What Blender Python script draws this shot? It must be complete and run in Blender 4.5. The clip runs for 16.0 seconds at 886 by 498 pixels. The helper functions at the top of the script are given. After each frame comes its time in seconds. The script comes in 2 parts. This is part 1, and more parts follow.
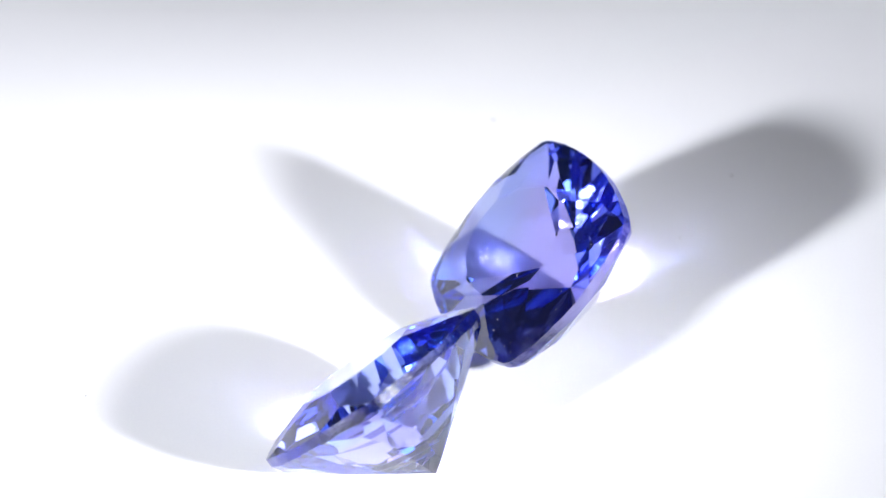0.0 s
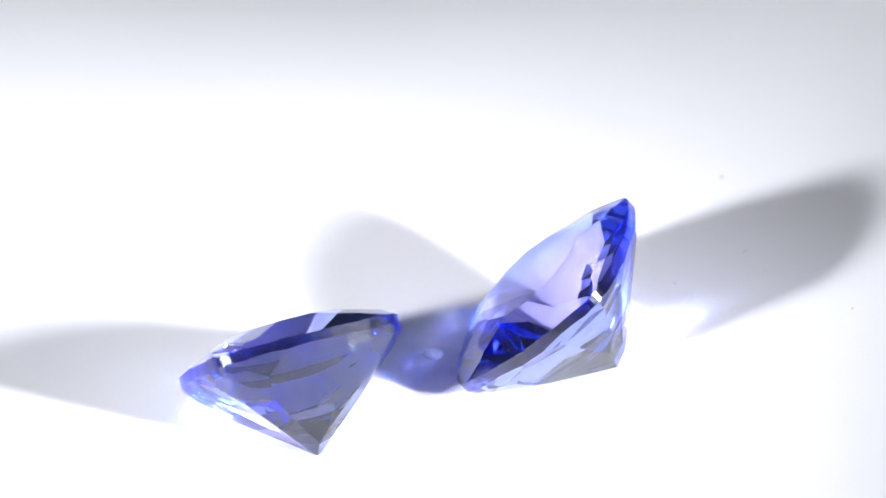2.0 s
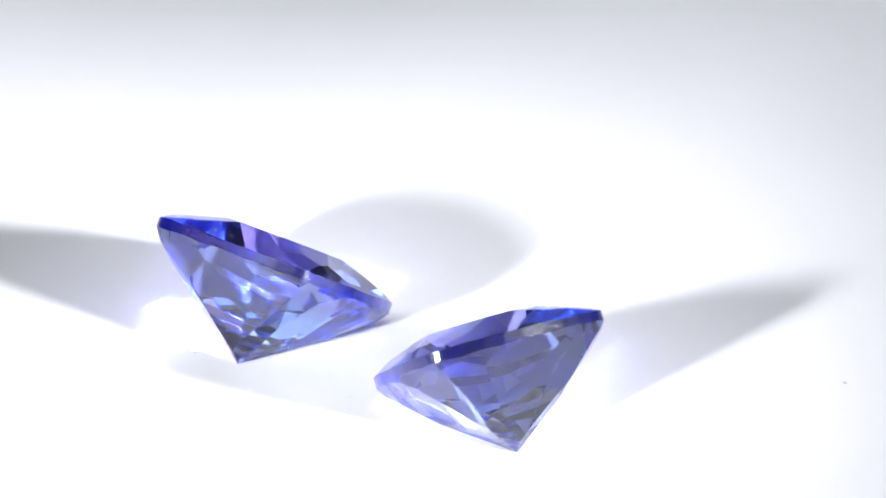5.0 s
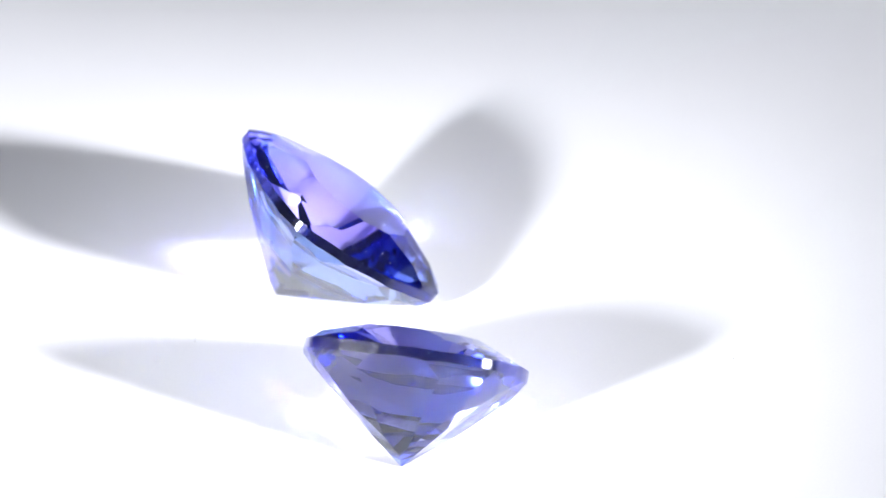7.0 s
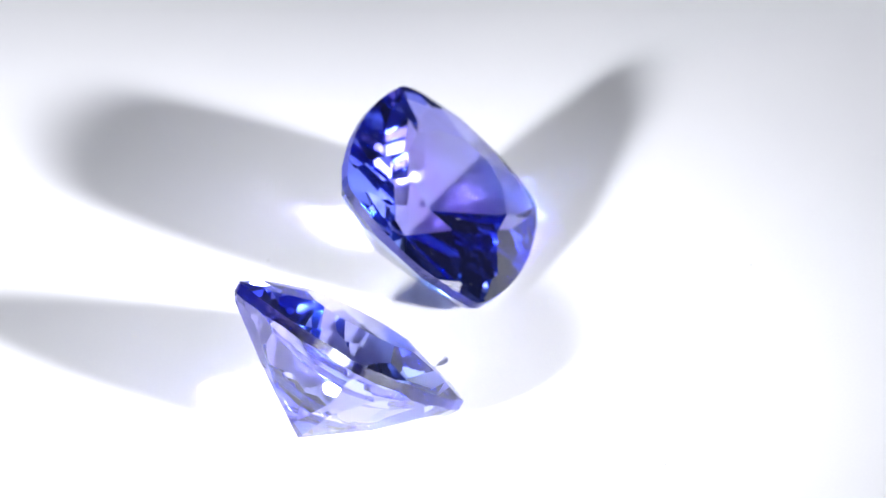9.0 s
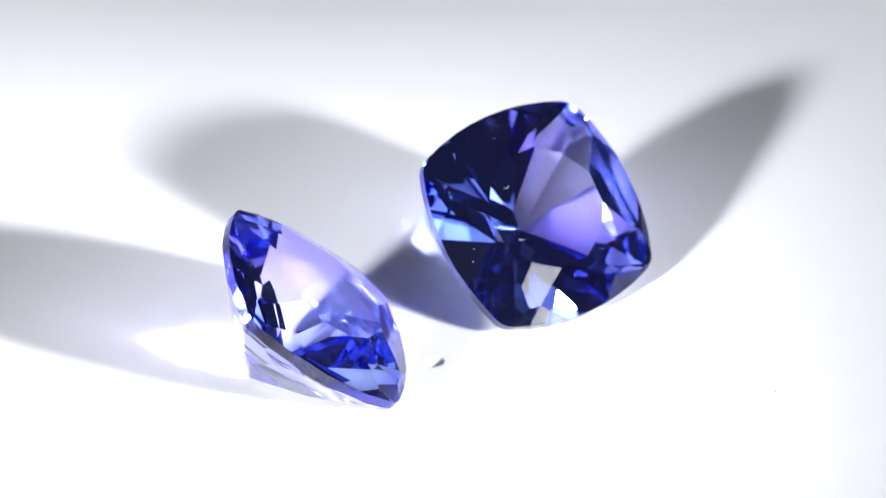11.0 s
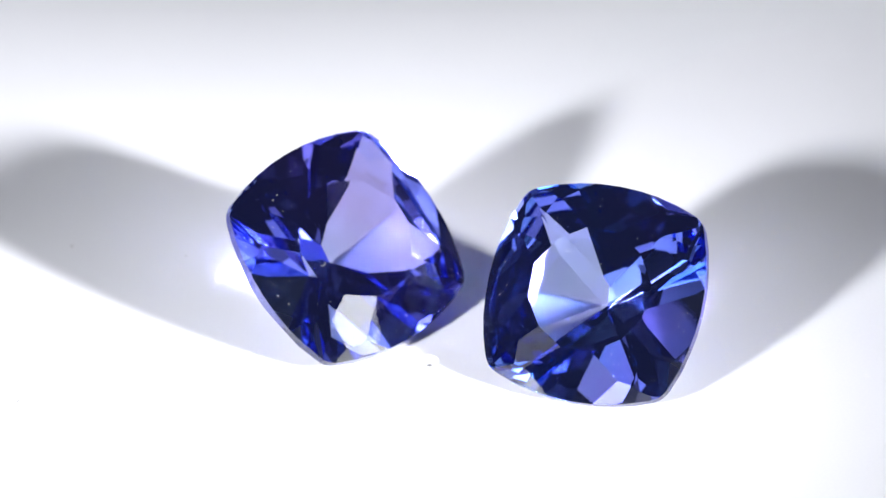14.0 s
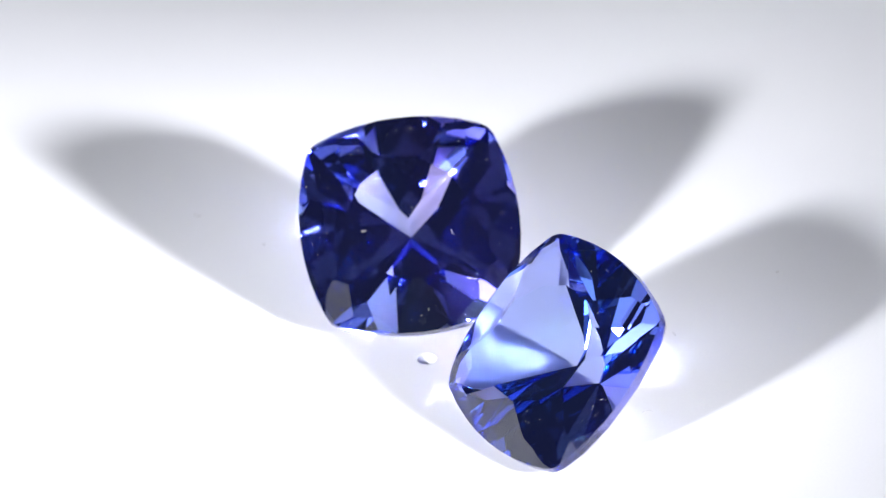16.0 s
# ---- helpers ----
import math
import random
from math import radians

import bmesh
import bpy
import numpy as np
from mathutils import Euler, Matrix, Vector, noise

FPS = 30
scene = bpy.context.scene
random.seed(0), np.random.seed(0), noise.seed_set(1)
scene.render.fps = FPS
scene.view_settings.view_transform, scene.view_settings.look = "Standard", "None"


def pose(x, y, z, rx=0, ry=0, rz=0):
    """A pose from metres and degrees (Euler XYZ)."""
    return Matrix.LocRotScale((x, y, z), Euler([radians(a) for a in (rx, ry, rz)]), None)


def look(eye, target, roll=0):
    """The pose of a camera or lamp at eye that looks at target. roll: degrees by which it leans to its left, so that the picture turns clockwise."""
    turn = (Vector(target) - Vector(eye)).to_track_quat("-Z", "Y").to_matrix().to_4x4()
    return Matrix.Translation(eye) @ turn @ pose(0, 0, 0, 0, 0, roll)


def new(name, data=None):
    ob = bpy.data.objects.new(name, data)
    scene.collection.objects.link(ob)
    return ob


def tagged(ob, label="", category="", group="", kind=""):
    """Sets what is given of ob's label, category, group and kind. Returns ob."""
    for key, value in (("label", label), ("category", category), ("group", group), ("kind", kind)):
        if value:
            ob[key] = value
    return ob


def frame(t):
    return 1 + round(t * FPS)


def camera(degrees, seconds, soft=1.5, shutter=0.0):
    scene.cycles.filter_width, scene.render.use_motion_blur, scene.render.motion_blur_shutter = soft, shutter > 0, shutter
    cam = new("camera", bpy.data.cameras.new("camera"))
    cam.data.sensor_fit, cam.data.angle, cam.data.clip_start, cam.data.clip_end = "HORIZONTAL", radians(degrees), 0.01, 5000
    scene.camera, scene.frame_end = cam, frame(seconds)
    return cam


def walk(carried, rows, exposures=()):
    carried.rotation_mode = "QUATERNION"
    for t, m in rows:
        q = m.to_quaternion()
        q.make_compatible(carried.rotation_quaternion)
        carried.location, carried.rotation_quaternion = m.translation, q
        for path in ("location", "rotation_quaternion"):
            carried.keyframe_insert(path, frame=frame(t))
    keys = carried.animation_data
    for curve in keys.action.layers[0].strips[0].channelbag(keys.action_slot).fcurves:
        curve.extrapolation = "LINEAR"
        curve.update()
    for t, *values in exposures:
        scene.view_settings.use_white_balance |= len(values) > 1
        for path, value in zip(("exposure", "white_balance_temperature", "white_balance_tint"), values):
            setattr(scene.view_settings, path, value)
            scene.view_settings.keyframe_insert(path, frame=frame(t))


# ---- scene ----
cam = camera(3.79, 16.0, soft=1.4)
cam.data.dof.use_dof, cam.data.dof.focus_distance, cam.data.dof.aperture_fstop = True, 0.483, 80.0
EYE = (0.0, -0.39444, 0.28543)
AIM = (0.00058, 0.00678, 0.0)
walk(cam, [(0.0, look(EYE, AIM, -3.114)), (16.0, look(EYE, AIM, -3.114))])

# ---- light: a dim grey studio, two small lamps in front of the turntable and added fill discs ----
world = bpy.data.worlds.new("studio_air")
world.use_nodes = True
world.node_tree.nodes["Background"].inputs["Color"].default_value = (0.80, 0.85, 1.0, 1)
world.node_tree.nodes["Background"].inputs["Strength"].default_value = 0.047
scene.world = world
scene.view_settings.exposure = 0.0
scene.cycles.blur_glossy, scene.cycles.sample_clamp_indirect = 0.15, 0.0
scene.cycles.max_bounces, scene.cycles.glossy_bounces, scene.cycles.transmission_bounces = 20, 16, 16


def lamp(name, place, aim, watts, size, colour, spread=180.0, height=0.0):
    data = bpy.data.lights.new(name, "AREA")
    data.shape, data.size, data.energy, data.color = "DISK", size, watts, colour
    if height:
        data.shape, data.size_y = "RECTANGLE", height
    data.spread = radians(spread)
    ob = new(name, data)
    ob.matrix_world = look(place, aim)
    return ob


COOL = (0.922, 0.936, 1.0)
LEFT, RIGHT = (-0.1607, -0.1499, 0.0991), (0.1717, -0.1318, 0.0923)
lamp("lamp_left", LEFT, (0.0036, 0.0056, 0.0), 0.0069, 0.027, COOL, 11.6)
lamp("lamp_right", RIGHT, (-0.0262, 0.0118, 0.0), 0.0142, 0.027, COOL, 12.8)
# Unseen fill discs, added behind each lamp to put more glints in the facets.
lamp("mid_fill_left", Vector(LEFT) * 1.02, (0.0, 0.0, 0.0), 0.0017, 0.06, COOL, 24.0)
lamp("mid_fill_right", Vector(RIGHT) * 1.02, (0.0, 0.0, 0.0), 0.0017, 0.06, COOL, 24.0)
lamp("wide_fill_left", Vector(LEFT) * 1.04, (0.0, 0.0, 0.0), 0.0042, 0.15, COOL, 30.0)
lamp("wide_fill_right", Vector(RIGHT) * 1.04, (0.0, 0.0, 0.0), 0.0042, 0.15, COOL, 30.0)

SPIN = -0.31755  # radians a second, clockwise from above


# ---- materials ----
def material(name):
    m = bpy.data.materials.new(name)
    m.use_nodes = True
    nodes = m.node_tree.nodes
    nodes.clear()
    return m, nodes, m.node_tree.links, nodes.new("ShaderNodeOutputMaterial")


def noise_node(nodes, links, scale, detail=4.0):
    where = nodes.new("ShaderNodeTexCoord")
    tex = nodes.new("ShaderNodeTexNoise")
    tex.inputs["Scale"].default_value, tex.inputs["Detail"].default_value = scale, detail
    links.new(where.outputs["Object"], tex.inputs["Vector"])
    return tex


def surface(name, dark, light, rough, grain, blotch, bump=0.1, specular=0.4):
    """A painted or plastic surface with blotches, grain and a fine relief."""
    m, nodes, links, out = material(name)
    bsdf = nodes.new("ShaderNodeBsdfPrincipled")
    fine, wide = noise_node(nodes, links, grain, 6.0), noise_node(nodes, links, blotch, 3.0)
    both = nodes.new("ShaderNodeMath")
    both.operation = "MULTIPLY_ADD"
    links.new(fine.outputs["Fac"], both.inputs[0])
    both.inputs[1].default_value = 0.4
    links.new(wide.outputs["Fac"], both.inputs[2])
    ramp = nodes.new("ShaderNodeValToRGB")
    ramp.color_ramp.elements[0].position, ramp.color_ramp.elements[1].position = 0.4, 0.95
    ramp.color_ramp.elements[0].color, ramp.color_ramp.elements[1].color = (*dark, 1), (*light, 1)
    links.new(both.outputs[0], ramp.inputs[0])
    links.new(ramp.outputs[0], bsdf.inputs["Base Color"])
    gloss = nodes.new("ShaderNodeMapRange")
    gloss.inputs["To Min"].default_value, gloss.inputs["To Max"].default_value = rough - 0.06, rough + 0.06
    links.new(wide.outputs["Fac"], gloss.inputs["Value"])
    links.new(gloss.outputs[0], bsdf.inputs["Roughness"])
    bsdf.inputs["Specular IOR Level"].default_value = specular
    rise = nodes.new("ShaderNodeBump")
    rise.inputs["Strength"].default_value, rise.inputs["Distance"].default_value = bump, 0.00002
    links.new(fine.outputs["Fac"], rise.inputs["Height"])
    links.new(rise.outputs[0], bsdf.inputs["Normal"])
    links.new(bsdf.outputs[0], out.inputs[0])
    return m


def gem_glass(name, through_tint, inner_tint, rough=0.0, ior=1.695, worn=0.0, redder_way=0.0):
    """Cut stone: refraction and mirror reflection shared out by Fresnel. The polish outside mirrors without a tint; total reflection
    inside the stone takes the stone's own colour. Both run from a bluer to a redder tint across the stone (redder_way: degrees about its axis)."""
    m, nodes, links, out = material(name)
    bend, share = nodes.new("ShaderNodeBsdfRefraction"), nodes.new("ShaderNodeMixShader")
    polish, inner, gloss = nodes.new("ShaderNodeBsdfGlossy"), nodes.new("ShaderNodeBsdfGlossy"), nodes.new("ShaderNodeMixShader")
    fresnel, total = nodes.new("ShaderNodeFresnel"), nodes.new("ShaderNodeMath")
    fresnel.inputs["IOR"].default_value = bend.inputs["IOR"].default_value = ior
    total.operation, total.inputs[1].default_value = "GREATER_THAN", 0.97
    links.new(fresnel.outputs[0], total.inputs[0])
    polish.inputs["Color"].default_value = (0.96, 0.97, 1.0, 1)
    cloud, where = noise_node(nodes, links, 330.0, 2.0), nodes.new("ShaderNodeVectorMath")
    where.operation = "DOT_PRODUCT"
    where.inputs[1].default_value = (220.0 * math.cos(radians(redder_way)), 220.0 * math.sin(radians(redder_way)), 0.0)
    links.new(cloud.inputs["Vector"].links[0].from_socket, where.inputs[0])
    zone = nodes.new("ShaderNodeMath")
    zone.operation, zone.inputs[1].default_value = "MULTIPLY_ADD", 0.8
    links.new(cloud.outputs["Fac"], zone.inputs[0])
    links.new(where.outputs["Value"], zone.inputs[2])
    for bsdf, (bluer, redder) in ((bend, through_tint), (inner, inner_tint)):
        ramp = nodes.new("ShaderNodeValToRGB")
        ramp.color_ramp.elements[0].position, ramp.color_ramp.elements[1].position = 0.06, 0.58
        ramp.color_ramp.elements[0].color, ramp.color_ramp.elements[1].color = (*bluer, 1), (*redder, 1)
        links.new(zone.outputs[0], ramp.inputs[0])
        links.new(ramp.outputs[0], bsdf.inputs["Color"])
    relief = nodes.new("ShaderNodeBump")
    relief.inputs["Strength"].default_value, relief.inputs["Distance"].default_value = worn, 0.00004
    links.new(noise_node(nodes, links, 9000.0, 5.0).outputs["Fac"], relief.inputs["Height"])
    for bsdf in (bend, polish, inner):
        bsdf.inputs["Roughness"].default_value = rough
        if worn:
            links.new(relief.outputs[0], bsdf.inputs["Normal"])
    links.new(total.outputs[0], gloss.inputs[0])
    links.new(polish.outputs[0], gloss.inputs[1])
    links.new(inner.outputs[0], gloss.inputs[2])
    links.new(fresnel.outputs[0], share.inputs[0])
    links.new(bend.outputs[0], share.inputs[1])
    links.new(gloss.outputs[0], share.inputs[2])
    links.new(share.outputs[0], out.inputs[0])
    return m


WHITE = surface("white_plastic", (0.80, 0.80, 0.82), (0.86, 0.86, 0.87), 0.45, 9000, 70)
SHEET = surface("white_sheet", (0.78, 0.78, 0.80), (0.84, 0.84, 0.85), 0.55, 2500, 12)
DUST = surface("pale_dust", (0.74, 0.76, 0.82), (0.88, 0.89, 0.92), 0.8, 9000, 2500, 0.3)
CRUMB = surface("grey_grit", (0.38, 0.37, 0.36), (0.74, 0.72, 0.70), 0.7, 9000, 2500, 0.6)
# each stone is bluer towards one side and more violet towards the other
INNER_A, INNER_B = ((0.53, 0.77, 0.95), (0.64, 0.61, 0.94)), ((0.57, 0.71, 0.95), (0.63, 0.63, 0.94))
BAND_TINT = (0.26, 0.30, 0.66), (0.34, 0.30, 0.66)


def stone_glass(name, table, crown, pavilion, inner, way, face_way):
    """The four materials of a stone: table, crown, girdle and pavilion."""
    return (gem_glass(name + "_table", table, inner, redder_way=face_way), gem_glass(name + "_crown", crown, inner, redder_way=face_way),
            gem_glass(name + "_girdle", BAND_TINT, inner, 0.2, worn=0.3, redder_way=way), gem_glass(name + "_pavilion", pavilion, inner, redder_way=way))


GLASS_A = stone_glass("blue_tanzanite", ((0.69, 0.78, 0.97), (0.63, 0.62, 0.98)), ((0.64, 0.71, 0.97), (0.64, 0.61, 0.96)),
                      ((0.77, 0.92, 0.99), (0.76, 0.67, 1.0)), INNER_A, 85, 265)
GLASS_B = stone_glass("violet_tanzanite", ((0.66, 0.72, 0.98), (0.71, 0.66, 0.98)), ((0.62, 0.70, 0.97), (0.67, 0.62, 0.96)),
                      ((0.78, 0.83, 1.0), (0.82, 0.79, 1.0)), INNER_B, -65, -65)


# ---- meshes ----
def part(name, bm, mat, parent=None, label=""):
    bmesh.ops.recalc_face_normals(bm, faces=bm.faces[:]) if parent is None else None
    me = bpy.data.meshes.new(name)
    bm.to_mesh(me)
    bm.free()
    me.materials.append(mat)
    ob = new(name, me)
    ob.parent = parent
    return tagged(ob, label) if label else ob


def disc(radius, top, bottom, bevel, sides=96, dent=(), off=(0.0, 0.0)):
    """A round plate with a rounded rim, turned about z; dent: the (radius, height) steps of a small moulding dimple, off its middle."""
    bm = bmesh.new()
    profile = list(dent or [(0.0, top)]) + [(radius * 0.5, top), (radius - bevel, top)]
    profile += [(radius - bevel + bevel * math.sin(a), top - bevel + bevel * math.cos(a)) for a in (0.5, 1.0, math.pi / 2)]
    profile += [(radius, bottom), (0.0, bottom)]
    rings = []
    for number, (r, z) in enumerate(profile):
        x, y = off if number < len(dent) else (0.0, 0.0)
        if r == 0.0:
            rings.append([bm.verts.new((x, y, z))] * sides)
        else:
            turn = [2 * math.pi * i / sides for i in range(sides)]
            rings.append([bm.verts.new((x + r * math.cos(a), y + r * math.sin(a), z)) for a in turn])
    for a, b in zip(rings, rings[1:]):
        for i in range(sides):
            j = (i + 1) % sides
            bm.faces.new(list(dict.fromkeys((a[i], b[i], b[j], a[j]))))
    return bm


# ---- the setting ----
def sweep(width, front, back, rise, bend, top, thick):
    """A white sheet: flat in front, curved up at the back, with thickness."""
    line = [(front, top), (back, top)]
    line += [(back + bend * math.sin(a), top + bend - bend * math.cos(a)) for a in [math.pi / 2 * i / 12 for i in range(1, 13)]]
    line.append((back + bend, top + rise))
    under = [(front, top - thick), (back, top - thick)]
    under += [(back + (bend + thick) * math.sin(a), top + bend - (bend + thick) * math.cos(a)) for a in [math.pi / 2 * i / 12 for i in range(1, 13)]]
    under.append((back + bend + thick, top + rise))
    bm = bmesh.new()
    rows = [[bm.verts.new((x, y, z)) for y, z in line + under[::-1]] for x in (-width / 2, width / 2)]
    n = len(rows[0])
    for i in range(n):
        j = (i + 1) % n
        bm.faces.new((rows[0][i], rows[0][j], rows[1][j], rows[1][i]))
    half = len(line)
    for row in rows:
        for i in range(half - 1):
            bm.faces.new((row[i], row[i + 1], row[n - 2 - i], row[n - 1 - i]))
    return bm


tagged(part("backdrop", sweep(0.70, -0.25, 0.22, 0.35, 0.12, -0.015, 0.004), SHEET), "plain white sheet curving up behind the turntable", "backdrop", kind="structure")

# The turntable on the sheet.
turntable = tagged(new("turntable"), "white smooth plastic turntable plate, turning slowly", "turntable")
DENT = [(r * 0.00037, -0.00019 * (1 - r * r) ** 1.5) for r in (0.0, 0.2, 0.4, 0.6, 0.75, 0.87, 0.95, 1.0)]
part("plate", disc(0.11, 0.0, -0.006, 0.002, dent=DENT, off=(-0.00012, 0.00020)), WHITE, turntable, "white plate with a tiny dimple near its middle")
part("base", disc(0.07, -0.006, -0.015, 0.002), SHEET, turntable)


# ---- the two cushion-cut stones ----
MM, SIZE = 0.001, 1.013
HALF, BOW, ROUND, DEPTH, CROWN, BAND = 4.0, 0.50, 0.90, 3.65, 0.82, 0.33


def cushion(aspect):
    """48 points round a cushion outline; 4 + 12 k is a side's middle, 10 + 12 k a corner."""
    q = HALF - ROUND - BOW
    big = (q * q + BOW * BOW) / (2 * BOW)
    m = math.asin(q / big)
    quarter = [(q + BOW - big + (big + ROUND) * math.cos(u), (big + ROUND) * math.sin(u)) for u in np.linspace(-m, m, 9)]
    quarter += [(q + ROUND * math.cos(u), q + ROUND * math.sin(u)) for u in np.linspace(m, math.pi / 2 - m, 5)[1:-1]]
    points = []
    for k in range(4):
        c, s = round(math.cos(k * math.pi / 2)), round(math.sin(k * math.pi / 2))
        points += [Vector((c * x - s * y, s * x + c * y)) for x, y in quarter]
    return [Vector((p.x, p.y * aspect)) for p in points]


def cut_stone(aspect, tilt, yaw, seed, far):
    """A cushion prism ground down facet by facet, as a cutter does. far: by how many degrees each main is steeper than the one it rests on.
    Material index: 0 table, 1 crown, 2 girdle, 3 pavilion."""
    rng = random.Random(seed)
    rim = cushion(aspect)
    top = DEPTH + BAND
    bm = bmesh.new()
    low, high = ([bm.verts.new((p.x, p.y, z)) for p in rim] for z in (-0.5, top + CROWN + 0.5))
    bm.faces.new(low[::-1])
    bm.faces.new(high)
    for i in range(48):
        bm.faces.new((low[i], low[(i + 1) % 48], high[(i + 1) % 48], high[i]))
    for f in bm.faces:
        f.material_index = 2

    def grind(at, outward, number):
        geom = bm.verts[:] + bm.edges[:] + bm.faces[:]
        cut = bmesh.ops.bisect_plane(bm, geom=geom, dist=1e-4, plane_co=at, plane_no=outward, clear_outer=True)
        loop = [e for e in cut["geom_cut"] if isinstance(e, bmesh.types.BMEdge) and len(e.link_faces) == 1]
        if len(loop) > 2:
            for f in bmesh.ops.contextual_create(bm, geom=loop)["faces"]:
                f.material_index = number

    def facet(azimuth, steep, level, reach, number, up):
        """A plane that falls (crown) or rises (pavilion) by steep per mm outward and has that level at that reach."""
        way = Vector((math.cos(radians(azimuth)), math.sin(radians(azimuth)), 0))
        if reach is None:
            reach = max(p.x * way.x + p.y * way.y for p in rim)
        grind(way * reach + Vector((0, 0, level)), (way * steep + Vector((0, 0, 1 if up else -1))).normalized(), number)

    def slight(amount):
        return rng.uniform(-amount, amount)
    main = math.tan(radians(tilt))
    corner = main * math.sqrt(2) / 1.735
    for k in range(4):
        steep = math.tan(radians(tilt + far[k]))
        facet(90 * k, steep, min(HALF * steep, DEPTH), HALF, 3, False)
        facet(90 * k + 45 + slight(0.8), corner, 0.0, 0.0, 3, False)
    for k in range(4):
        for side in (-1, 1):
            for off, under in ((20, 0.13), (26, 0.23), (32, 0.28), (38, 0.27), (42, 0.21)):
                facet(90 * k + side * (off + slight(2)), 0.93 + slight(0.05), DEPTH - under + slight(0.03), None, 3, False)
            facet(90 * k + 45 + side * (9 + slight(2)), 1.20 + slight(0.06), DEPTH - 0.12 + slight(0.02), None, 3, False)
            facet(90 * k + 45 + side * (19 + slight(3)), 1.16 + slight(0.06), DEPTH - 0.13 + slight(0.02), None, 3, False)
            facet(90 * k + side * (12 + slight(2)), 1.30 + slight(0.06), DEPTH - 0.02 + slight(0.02), None, 3, False)
            facet(90 * k + 45 + side * (23 + slight(3)), 1.42 + slight(0.10), DEPTH - 0.03 + slight(0.03), None, 3, False)
            facet(90 * k + 45 + side * (13 + slight(2)), 1.60 + slight(0.12), DEPTH - 0.03 + slight(0.03), None, 3, False)
            facet(90 * k + 45 + side * (5 + slight(1)), 1.78 + slight(0.12), DEPTH - 0.05 + slight(0.03), None, 3, False)
    facet(0, 0.0, top + CROWN, 0.0, 0, True)
    for k in range(8):
        angle = 45 * k + yaw[k]
        facet(angle, (0.455 if k % 2 == 0 else 0.394) + slight(0.012), top + slight(0.02), None, 1, True)
    for k in range(4):
        for side in (-1, 1):
            facet(90 * k + side * (32 + slight(2)), 0.30 + slight(0.02), top + CROWN, 2.17 + slight(0.05), 1, True)
            for off in (-20, -9, 1):
                facet(90 * k + side * (32 + off + slight(2)), 0.62 + slight(0.04), top + slight(0.02), None, 1, True)
    bm.normal_update()
    sharp = [e for e in bm.edges if len(e.link_faces) == 2 and e.calc_face_angle() > 0.10 and e.calc_length() > 0.25
             and e.link_faces[0].material_index == e.link_faces[1].material_index != 2]
    bmesh.ops.bevel(bm, geom=sharp, offset=0.022, segments=1, affect="EDGES", clamp_overlap=True)
    bm.normal_update()
    for f in bm.faces:
        f.material_index = 2 if abs(f.normal.z) < 0.2 else 0 if f.normal.z > 0.999 else 1 if f.normal.z > 0 else 3
    bmesh.ops.scale(bm, vec=(SIZE * MM,) * 3, verts=bm.verts[:])
    return bm


def piece_of(bm, number):
    """The faces of one group, as a bmesh of their own."""
    piece = bm.copy()
    bmesh.ops.delete(piece, geom=[f for f in piece.faces if f.material_index != number], context="FACES")
    for f in piece.faces:
        f.material_index = 0
    return piece


def gemstone(name, aspect, tilt, yaw, seed, glass, far, label):
    """A cushion-cut stone, its culet at the origin and its table up. yaw: by how many degrees each crown main is cut askew."""
    thing = tagged(new(name), label, "gemstone", "pair of cut stones")
    whole = cut_stone(aspect, tilt, yaw, seed, far)
    for number, (kind, mat) in enumerate(zip(("table_facet", "crown", "girdle", "pavilion"), glass)):
        part(kind, piece_of(whole, number), mat, thing, "thin polished girdle edge" if kind == "girdle" else "")
    whole.free()
    return thing


TILT_A, TILT_B = 42.27, 41.08
stone_a = gemstone("gemstone", 1.0, TILT_A, (1, 6, -2, 3, 1, -3, 2, -6), 25, GLASS_A, (0.0, 0.4, 2.4, 0.5),
                   "blue cushion-cut tanzanite lying on its pavilion on white")
stone_b = gemstone("gemstone", 0.995, TILT_B, (-2, 3, 1, -4, 2, 4, -1, -3), 549, GLASS_B, (3.8, 0.5, 0.0, 0.4),
                   "violet-blue cushion-cut tanzanite lying on its pavilion on white")
REST_A = Matrix.Translation((-0.000123, -0.007128, 0.00004)) @ pose(0, 0, 0, 0, 0, 144.34) @ pose(0, 0, 0, 0, TILT_A, 0) @ pose(0, 0, 0, 0, 0, -1.28)
REST_B = Matrix.Translation((0.006094, 0.002934, 0.00004)) @ pose(0, 0, 0, 0, 0, 200.15) @ pose(0, 0, 0, 0, TILT_B, 0) @ pose(0, 0, 0, 0, 0, 184.61)


# ---- dust on the plate and on the stones ----
def pebble(bm, at, size, squash, rng):
    """One uneven grain, resting at the place given."""
    made = bmesh.ops.create_icosphere(bm, subdivisions=1, radius=size)["verts"]
    stretch = Vector((rng.uniform(0.7, 1.4), rng.uniform(0.7, 1.4), squash))
    spin = Matrix.Rotation(rng.uniform(0, 6.3), 3, "Z")
    for v in made:
        v.co = at + spin @ Vector([c * k * rng.uniform(0.75, 1.25) for c, k in zip(v.co, stretch)]) + Vector((0, 0, size * squash * 0.7))


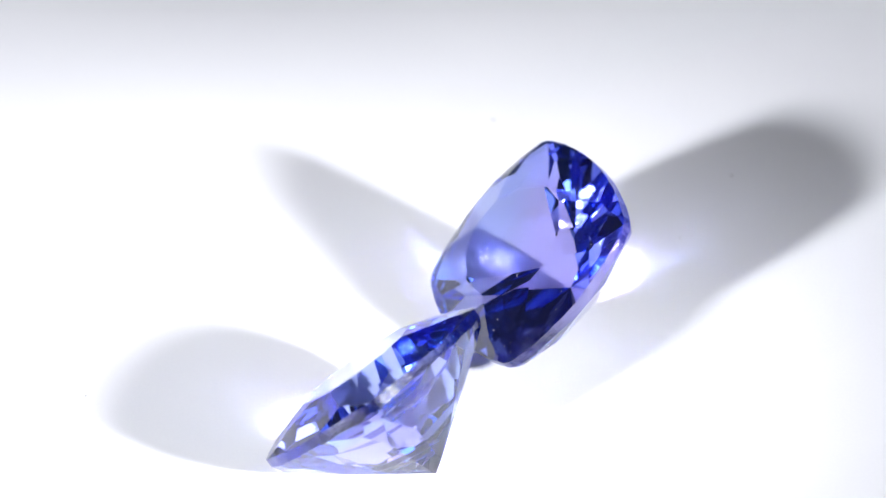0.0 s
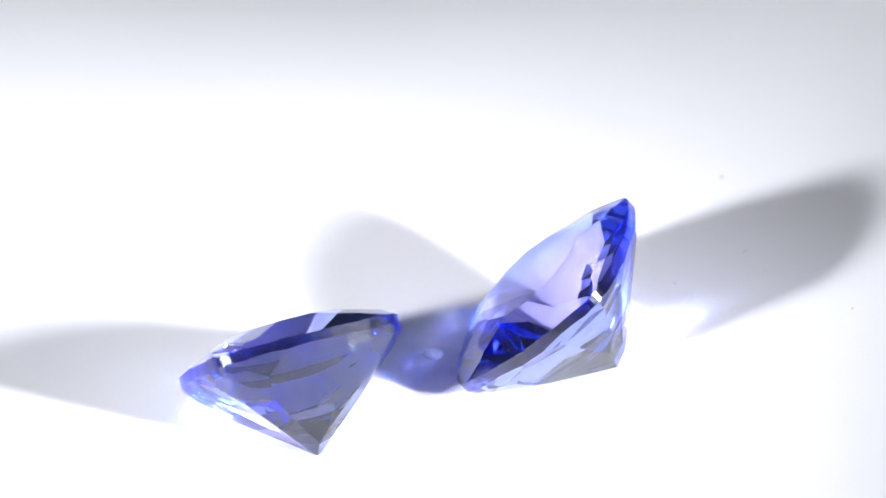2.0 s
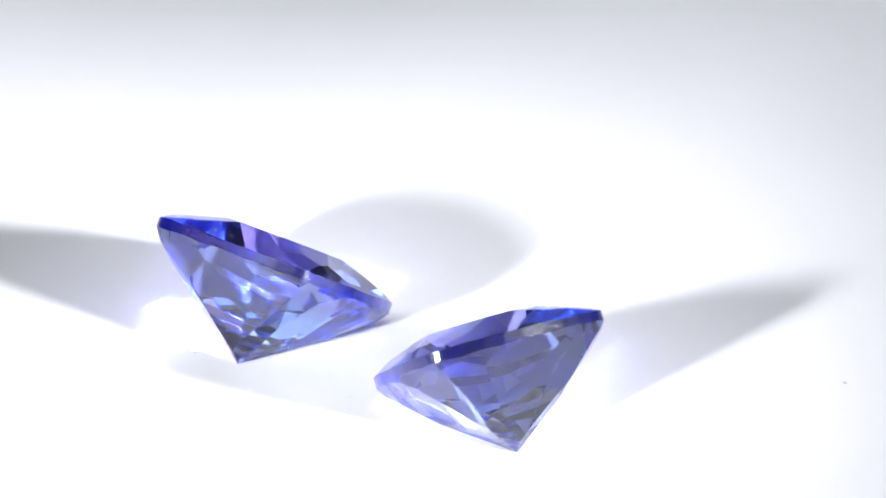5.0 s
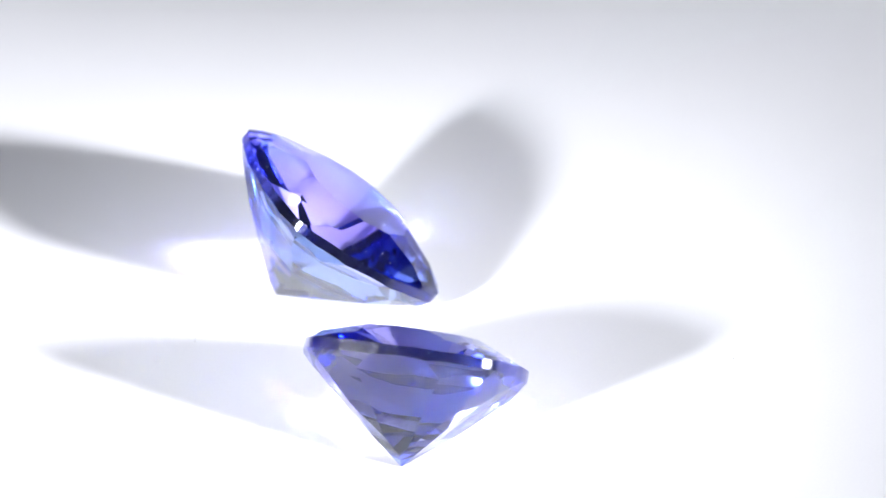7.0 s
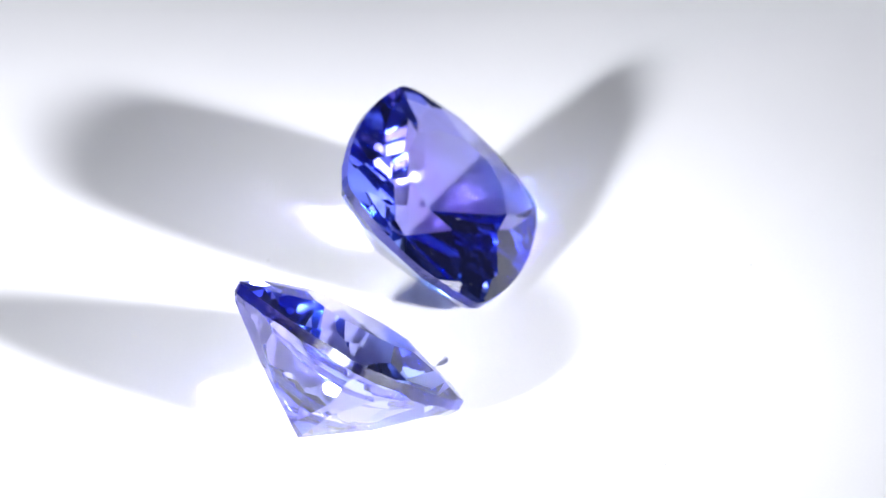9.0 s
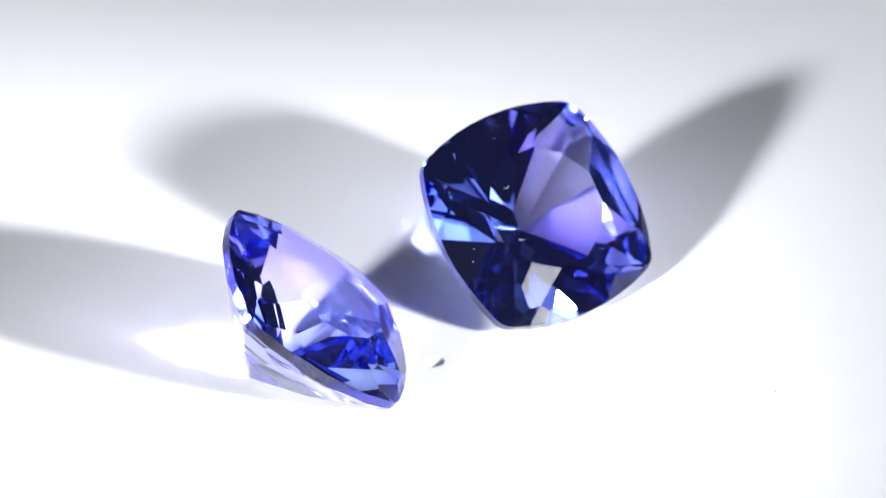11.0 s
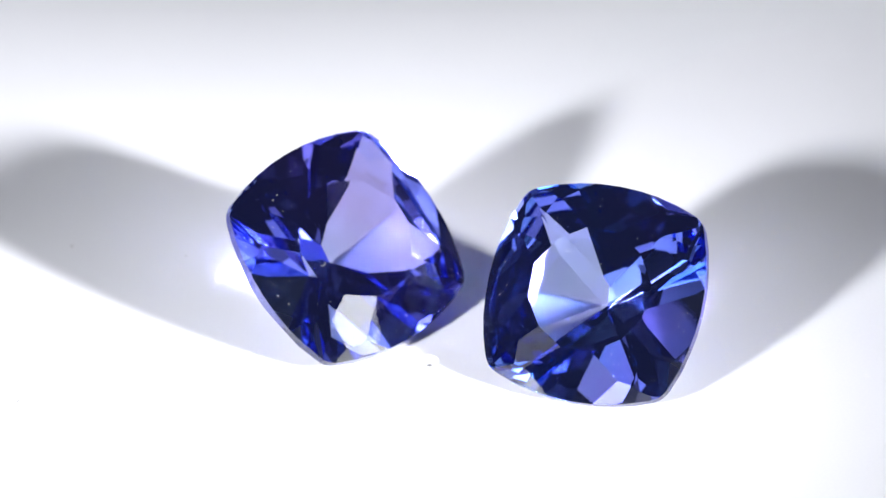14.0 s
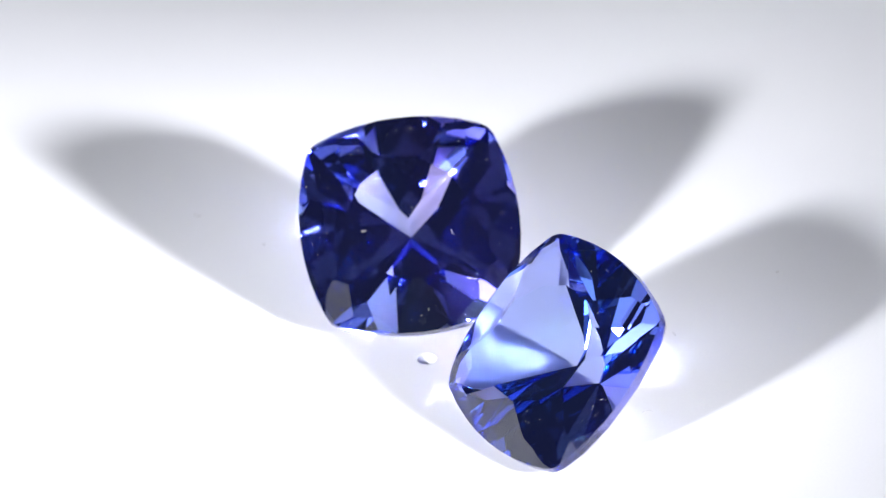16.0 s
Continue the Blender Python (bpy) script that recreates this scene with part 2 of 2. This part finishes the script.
def fibre(bm, points, radius):
    """A thin lint fibre: a five-sided tube along the points."""
    rings = []
    for i, p in enumerate(points):
        along = (points[min(i + 1, len(points) - 1)] - points[max(i - 1, 0)]).normalized()
        side = along.orthogonal().normalized()
        up = along.cross(side)
        rings.append([bm.verts.new(p + radius * (side * math.cos(a) + up * math.sin(a))) for a in [2 * math.pi * j / 5 for j in range(5)]])
    for a, b in zip(rings, rings[1:]):
        for j in range(5):
            bm.faces.new((a[j], a[(j + 1) % 5], b[(j + 1) % 5], b[j]))
    bm.faces.new(rings[0][::-1])
    bm.faces.new(rings[-1])


def curl(start, heading, bend, length, steps=7):
    points, p, a = [], Vector(start), heading
    for _ in range(steps):
        points.append(p.copy())
        p = p + Vector((math.cos(a), math.sin(a), 0)) * length / (steps - 1)
        a += bend / steps
    return points


grains = []
rng = random.Random(4)
for x, y, size, squash in ((5.0, 8.36, 0.042, 0.8), (9.3, 6.65, 0.028, 0.6), (11.4, 10.43, 0.05, 0.5), (-5.75, 9.3, 0.03, 0.6),
                           (2.72, 14.87, 0.07, 0.4), (8.46, -10.42, 0.04, 0.6), (2.18, -3.04, 0.025, 0.8), (-12.66, -1.18, 0.04, 0.6)):
    bm = bmesh.new()
    pebble(bm, Vector((0, 0, 0)), size * MM, squash, rng)
    grain = tagged(part("dust_speck", bm, CRUMB), "tiny grey dust speck lying on the white plate", "dust", "dust specks on the plate")
    grains.append((grain, Matrix.Translation((x * MM, y * MM, 0))))
for x, y, heading, bend, length in ((3.69, -8.06, 0.6, 0.5, 0.20), (-0.99, -8.75, 1.2, 2.4, 0.45), (6.1, 11.2, 2.0, -1.5, 0.35)):
    bm = bmesh.new()
    fibre(bm, [p * MM for p in curl((0, 0, 0.014), heading, bend, length)], 0.011 * MM)
    lint = tagged(part("lint_fibre", bm, CRUMB), "thin curled grey lint fibre on the white plate", "lint", "lint on the plate")
    grains.append((lint, Matrix.Translation((x * MM, y * MM, 0))))


def dusted(stone, seed, count):
    """Fine white dust and two fibres on a stone's table and crown."""
    rng, bm = random.Random(seed), bmesh.new()
    faces = [(ob.data, f) for ob in stone.children if ob.name.split(".")[0] in ("table_facet", "crown") for f in ob.data.polygons]
    weights = [f.area if ob.name.startswith("crown") else f.area * 0.5 for ob, f in faces]
    for _ in range(count):
        me, f = rng.choices(faces, weights)[0]
        corners = [me.vertices[i].co for i in f.vertices]
        shares = [rng.random() ** 2 for _ in corners]
        at = sum((c * s for c, s in zip(corners, shares)), Vector()) / sum(shares)
        size = rng.choice((0.005, 0.006, 0.008, 0.013)) * MM
        made = bmesh.ops.create_icosphere(bm, subdivisions=1, radius=size)["verts"]
        for v in made:
            v.co = at + f.normal * size * 0.6 + Vector([c * rng.uniform(0.6, 1.3) for c in v.co])
    top = SIZE * (DEPTH + BAND + CROWN) + 0.012
    for k in range(2):
        a = rng.uniform(0, 6.3)
        fibre(bm, [p * MM for p in curl((1.6 * math.cos(a), 1.6 * math.sin(a), top), rng.uniform(0, 6), rng.choice((-2.5, 2.5)), 0.26)], 0.004 * MM)
    tagged(part("dust", bm, DUST, stone, "fine white dust and lint"), kind="stuff")


dusted(stone_a, 11, 80)
dusted(stone_b, 12, 80)


# ---- what moves: the turntable and what lies on it ----
def motions():
    times = [0.25 * i for i in range(65)]
    for thing, rest in [(turntable, Matrix.Identity(4)), (stone_a, REST_A), (stone_b, REST_B)] + grains:
        walk(thing, [(t, Matrix.Rotation(SPIN * t, 4, "Z") @ rest) for t in times])


motions()
